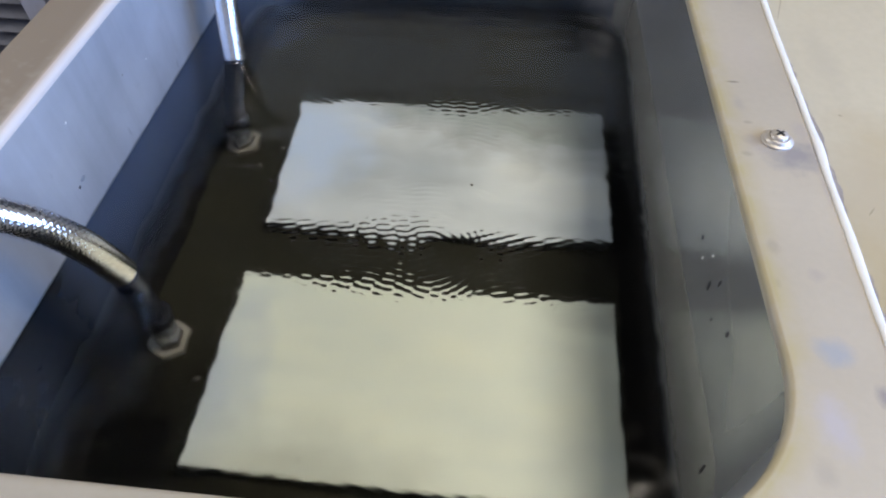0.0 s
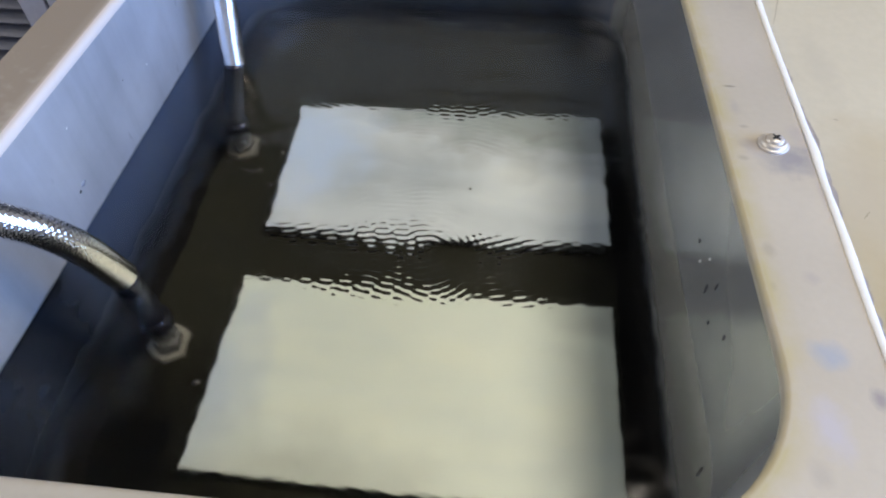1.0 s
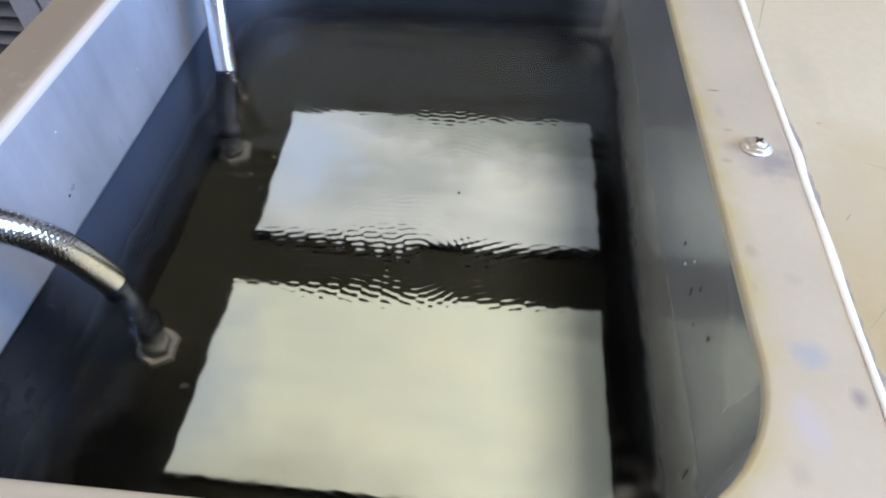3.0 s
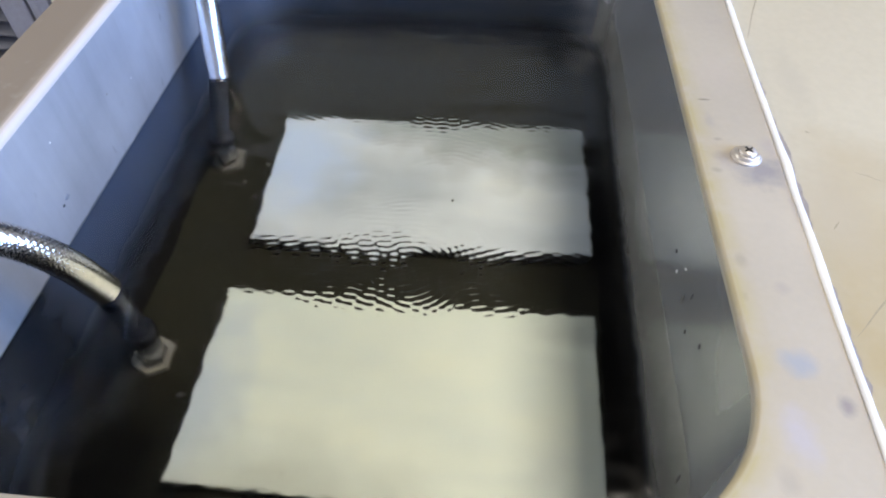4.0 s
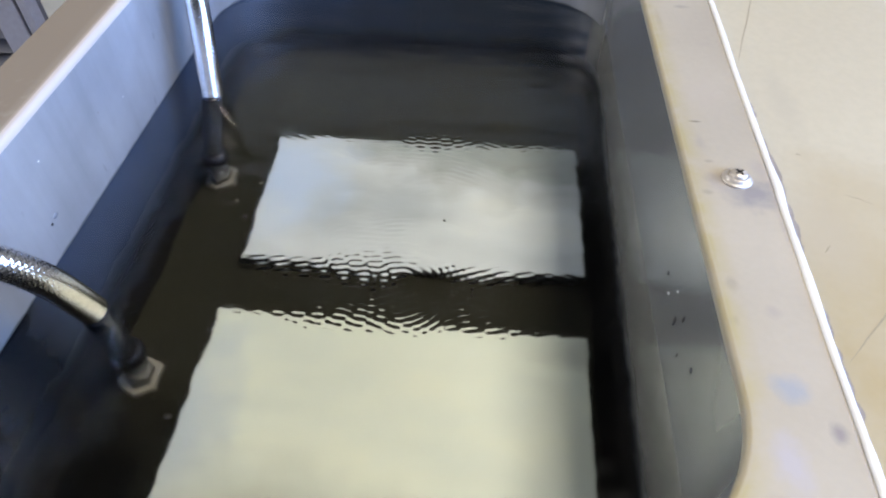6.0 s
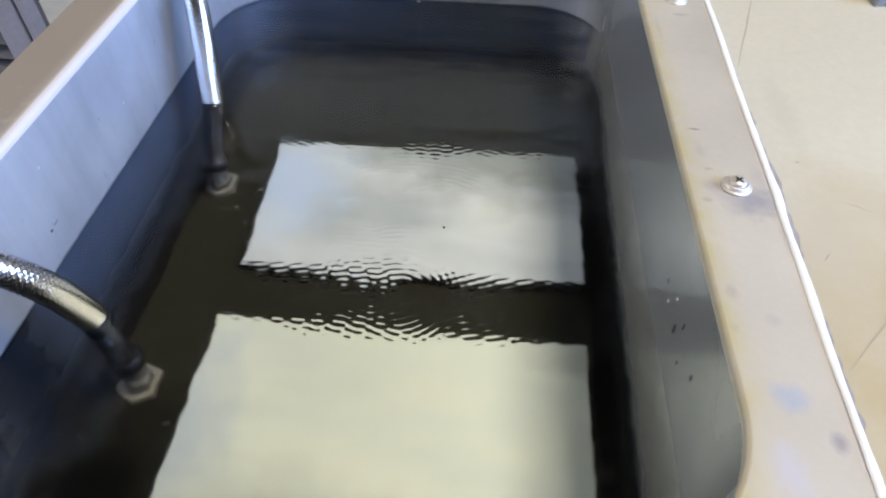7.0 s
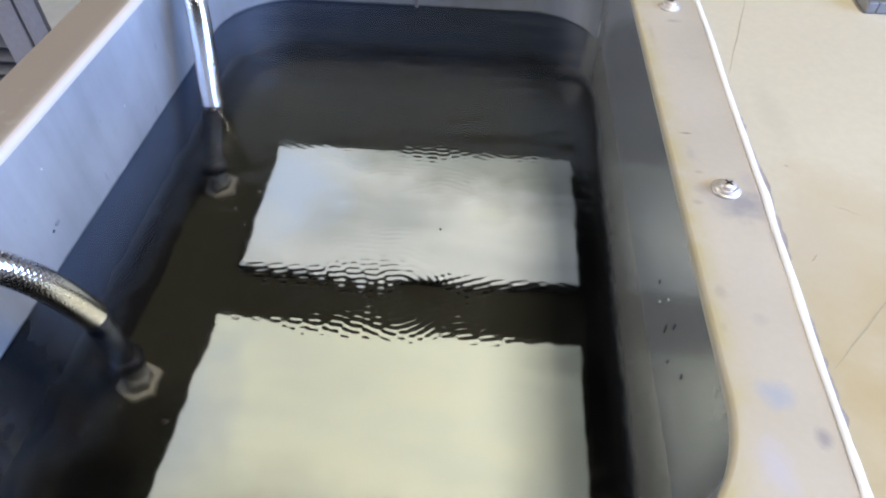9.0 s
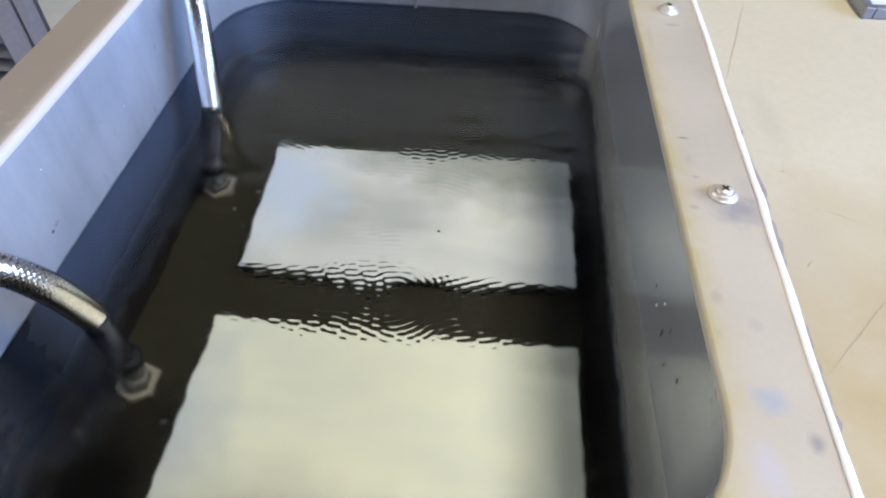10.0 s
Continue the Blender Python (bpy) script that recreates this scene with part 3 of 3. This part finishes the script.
def transducer(y0, y1, turn, nut, hose, plate, label):
    t = thing("submerged_transducer", label, "transducer", "transducers in the tank")
    bm = box(-0.114, 0.175, y0, y1, CASE - 0.004, CASE, 0.0018)
    body = box(-0.111, 0.172, y0 + 0.003, y1 - 0.003, BASIN, CASE - 0.004)
    for b in (bm, body):
        bmesh.ops.rotate(b, verts=b.verts, cent=(0.03, (y0 + y1) / 2, 0), matrix=Matrix.Rotation(radians(turn), 3, "Z"))
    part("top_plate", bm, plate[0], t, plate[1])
    part("case_body", body, CASE_SIDE, t)
    nxp, nyp = nut
    bm = bmesh.new()
    bmesh.ops.create_cone(bm, cap_ends=True, segments=6, radius1=0.0172, radius2=0.0165, depth=0.004)
    bmesh.ops.bevel(bm, geom=list(bm.edges), offset=0.0005, segments=1, affect="EDGES")
    bmesh.ops.translate(bm, verts=bm.verts, vec=(nxp, nyp, BASIN + 0.002))
    part("flange_nut", bm, WASHER, t, "pale corroded flange nut")
    bm = bmesh.new()
    bmesh.ops.create_cone(bm, cap_ends=True, segments=6, radius1=0.0112, radius2=0.0112, depth=0.008)
    bmesh.ops.bevel(bm, geom=list(bm.edges), offset=0.0006, segments=1, affect="EDGES")
    bmesh.ops.translate(bm, verts=bm.verts, vec=(nxp, nyp, BASIN + 0.0062))
    part("lock_nut", bm, FITTING, t)
    part("ferrule", lathe([(0.0090, BASIN + 0.010), (0.0096, BASIN + 0.012), (0.0096, BASIN + 0.034), (0.0088, BASIN + 0.037)], 28, nut), FERRULE, t, smooth=True)
    part("collar", lathe([(0.006, BASIN + 0.036), (0.0112, BASIN + 0.037), (0.0118, BASIN + 0.039), (0.0118, BASIN + 0.050), (0.0108, BASIN + 0.053), (0.006, BASIN + 0.054)], 28, nut), TUBE, t, smooth=True)
    ex, ey, ez = hose[0]
    tube("feed_tube", [(nxp, nyp, BASIN + 0.048), (nxp * 0.7 + ex * 0.3, nyp * 0.7 + ey * 0.3, BASIN + 0.080), (ex, ey, ez)], 0.0090, TUBE, t, 24, 0.004)
    tube("braided_hose", hose, 0.0097, BRAID, t, 150, 0.0004, 0.00032, "shiny braided steel hose")
    return t


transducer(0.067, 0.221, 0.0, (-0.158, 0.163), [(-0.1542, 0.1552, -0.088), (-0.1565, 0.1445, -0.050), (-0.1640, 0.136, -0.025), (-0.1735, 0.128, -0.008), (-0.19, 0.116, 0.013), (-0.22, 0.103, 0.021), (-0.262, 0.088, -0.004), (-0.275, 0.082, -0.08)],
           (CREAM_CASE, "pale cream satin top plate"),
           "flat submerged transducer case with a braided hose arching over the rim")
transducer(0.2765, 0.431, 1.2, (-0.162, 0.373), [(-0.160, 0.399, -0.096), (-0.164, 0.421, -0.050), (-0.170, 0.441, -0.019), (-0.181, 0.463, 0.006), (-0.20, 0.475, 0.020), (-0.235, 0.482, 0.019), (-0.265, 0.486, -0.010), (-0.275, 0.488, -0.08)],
           (GREY_CASE, "cool grey-white top plate, tinted for its reflections"),
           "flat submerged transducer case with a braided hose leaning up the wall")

# ---- screws on the flange ----


def screw(x, y, turn):
    s = thing("flange_screw", "cross-head screw in a cupped washer on the flange", "screw", "screws on the flange", at=(x, y, 0))
    part("cup_washer", lathe([(0.0084, 0.0), (0.0085, 0.0008), (0.0079, 0.0013), (0.0073, 0.0013), (0.0069, 0.0020), (0.0061, 0.0031), (0.0053, 0.0035), (0.0050, 0.0030), (0.0050, 0.0)], 40), SCREW_STEEL, s, smooth=True)
    head = part("screw_head", lathe([(0.0049, 0.0030), (0.0048, 0.0040), (0.0040, 0.0048), (0.0025, 0.0053), (0, 0.0055)], 32), SCREW_STEEL, s, smooth=True)
    # no recess is cut: a near-black cross on the head stands for its shade
    bm = bmesh.new()
    for a in (0, 90):
        b2 = box(-0.0026, 0.0026, -0.0006, 0.0006, 0.0040, 0.00562)
        bmesh.ops.rotate(b2, verts=b2.verts, cent=(0, 0, 0), matrix=Matrix.Rotation(radians(a + turn), 3, "Z"))
        me = bpy.data.meshes.new("tmp")
        b2.to_mesh(me)
        b2.free()
        bm.from_mesh(me)
        bpy.data.meshes.remove(me)
    part("cross_recess", bm, RECESS, head)
    return s


screw(0.2287, 0.2175, 35)
screw(0.2285, 0.4390, 10)

# ---- worktop beside the tank, with its white joint ----
bench = thing("workbench", "cream workbench beside the tank with a scratched top", "workbench")
bm = box(0.2508, 1.15, -0.5, 1.0, -0.035, -0.0015, 0.001)
for v in bm.verts:
    if v.co.x < 0.3:
        v.co.x += lean(v.co.y)
top = part("worktop", bm, BENCH, bench, "cream worktop with fine scratches")
for lx in (0.27, 1.08):
    for ly in (-0.48, 0.93):
        part("leg", box(lx, lx + 0.05, ly, ly + 0.05, GROUND, -0.035, 0.003), PANEL, bench)
for (xa, ya), (xb, yb), wd in (((0.294, 0.461), (0.2565, 0.345), 0.0010), ((0.300, 0.152), (0.2535, 0.100), 0.0009), ((0.269, 0.2445), (0.2715, 0.2445), 0.0016), ((0.286, 0.212), (0.300, 0.205), 0.0006), ((0.2665, 0.172), (0.2625, 0.166), 0.0008)):
    bm = bmesh.new()
    d = Vector((xb - xa, yb - ya, 0))
    nrm = Vector((-d.y, d.x, 0)).normalized()
    rows = []
    for i in range(13):
        f = i / 12
        c = Vector((xa, ya, -0.0014)) + d * f + nrm * (0.0012 * noise.noise((f * 3, xa * 50, 0)))
        wdt = wd * (0.25 + 0.75 * math.sin(math.pi * f)) / 2
        rows.append((bm.verts.new(c + nrm * wdt), bm.verts.new(c - nrm * wdt)))
    for a, b in zip(rows, rows[1:]):
        bm.faces.new((a[0], a[1], b[1], b[0]))
    part("scratch", bm, SCRATCH, top)
for nm, lift, wide, mat, seed, lab in (("joint_sealant", 0.0009, 0.0020, BEAD, 1.0, "white sealant bead in the joint of flange and worktop"),):
    bm = bmesh.new()
    rows = []
    for i in range(420):
        y = -0.1 + 0.85 * i / 419
        wd = wide * (1 + 0.35 * noise.noise((y * 18, seed, 0)) + 0.12 * noise.noise((y * 120, seed, 2)) + 0.2 * math.exp(-((y - 0.213) / 0.016) ** 2))
        cx = 0.2491 + lean(y) + 0.0007 * noise.noise((y * 14, 7.0, seed)) + 0.0010 * math.exp(-((y - 0.213) / 0.014) ** 2)
        rows.append([bm.verts.new((cx + wd * math.cos(radians(a)), y, -0.0022 + lift + (0.0022 * math.sin(radians(a)) ** 0.35 if a % 180 else 0.0))) for a in range(0, 181, 20)])
    for a, b in zip(rows, rows[1:]):
        for i in range(len(a) - 1):
            bm.faces.new((a[i], a[i + 1], b[i + 1], b[i]))
    tagged(part(nm, bm, mat, None, smooth=True), lab, "sealant", kind="structure")
bm = bmesh.new()
rows = []
for i in range(240):
    y = 0.02 + 0.32 * i / 239
    wd = 0.0005 + 0.0032 * max(0, 0.25 + noise.noise((y * 30, 4.0, 0)) + 0.5 * noise.noise((y * 140, 9.0, 0))) + 0.0030 * math.exp(-((y - 0.222) / 0.025) ** 2)
    rows.append((bm.verts.new((0.2502 + lean(y), y, -0.00115)), bm.verts.new((0.2510 + lean(y) + wd, y, -0.0013))))
for a, b in zip(rows, rows[1:]):
    bm.faces.new((a[0], a[1], b[1], b[0]))
tagged(part("joint_grime", bm, GRIME, top), "ragged grey grime along the joint")

# ---- tray on the worktop ----
tray = thing("metal_tray", "grey metal tray with a pale blue-white liner on the worktop", "tray")
for d in ((0.385, 0.393, 0.448, 0.70), (0.664, 0.672, 0.448, 0.70), (0.393, 0.664, 0.448, 0.456), (0.393, 0.664, 0.692, 0.70)):
    part("tray_side", box(*d, -0.0015, 0.0080, 0.0012), TRAY_STEEL, tray)
part("tray_liner", box(0.393, 0.664, 0.456, 0.692, -0.0014, 0.0066), TRAY_LINER, tray)

# ---- probe rod on the far wall ----
rod = thing("probe_rod", "thin bright steel probe rod hooked over the far rim", "probe")
tube("rod", [(0.002, LONG - 0.005, -0.093), (0.002, LONG - 0.005, -0.06), (0.002, LONG - 0.005, 0.004), (0.002, LONG + 0.004, 0.010), (0.002, LONG + 0.03, 0.004)], 0.0019, PANEL, rod, 14, 0.003)

# ---- louvred panel beyond the tank ----
lou = thing("louvred_panel", "grey floor-standing louvred panel with dark slats", "panel")
part("back_sheet", box(-1.25, -0.706, 0.930, 0.942, GROUND, -0.12, 0.002), SLAT, lou)
part("door_stile", box(-0.7205, -0.703, 0.90, 0.928, GROUND + 0.05, -0.13, 0.003), LOUVRE, lou)
part("door_stile", box(-0.775, -0.7265, 0.90, 0.928, GROUND + 0.05, -0.13, 0.003), LOUVRE, lou)
part("door_stile", box(-1.25, -1.19, 0.90, 0.928, GROUND + 0.05, -0.13, 0.003), LOUVRE, lou)
for i in range(24):
    z = GROUND + 0.08 + 0.029 * i
    bm = box(-1.19, -0.775, -0.014, 0.014, -0.002, 0.002, 0.0008)
    bmesh.ops.rotate(bm, verts=bm.verts, cent=(0, 0, 0), matrix=Matrix.Rotation(radians(40), 3, "X"))
    bmesh.ops.translate(bm, verts=bm.verts, vec=(0, 0.915, z))
    part("slat", bm, SLAT, lou)

# ---- hanging light panel, unseen, added for the overhead light ----
lamp = thing("added_hanging_light", "unseen square light panel, added over the worktop", "lamp")
part("housing", box(0.58, 1.22, 0.09, 0.63, 2.04, 2.10, 0.004), FRAME_MAT, lamp)
for y in (0.21, 0.51):
    tube("hanger", [(0.90, y, 2.098), (0.90, y, 2.3), (0.90, y, TOP)], 0.004, FRAME_MAT, lamp, 10, 0.05)

# ---- small bits in the water ----


def bit(name, x, y, z, r, mat, label):
    bm = bmesh.new()
    bmesh.ops.create_icosphere(bm, subdivisions=2, radius=r)
    for v in bm.verts:
        v.co *= 1 + 0.25 * noise.noise(v.co * 900)
        v.co.z *= 0.6
    bmesh.ops.translate(bm, verts=bm.verts, vec=(x, y, z))
    return tagged(part(name, bm, mat, None, smooth=True), label, "debris", "bits in the water")


bit("dirt_speck", -0.086, 0.252, WATER + 0.0004, 0.0013, SPECK, "tiny dark speck floating on the water")
bit("dirt_speck", 0.060, 0.262, WATER + 0.0004, 0.0010, SPECK, "tiny dark speck floating on the water")
bit("grit", -0.139, 0.346, BASIN + 0.0010, 0.0017, BUBBLE, "small pale grit on the basin floor")
bit("grit", -0.124, 0.372, BASIN + 0.0009, 0.0014, BUBBLE, "small pale grit on the basin floor")
bit("grit", -0.127, 0.133, BASIN + 0.0018, 0.003, FITTING, "small dull lump on the basin floor")
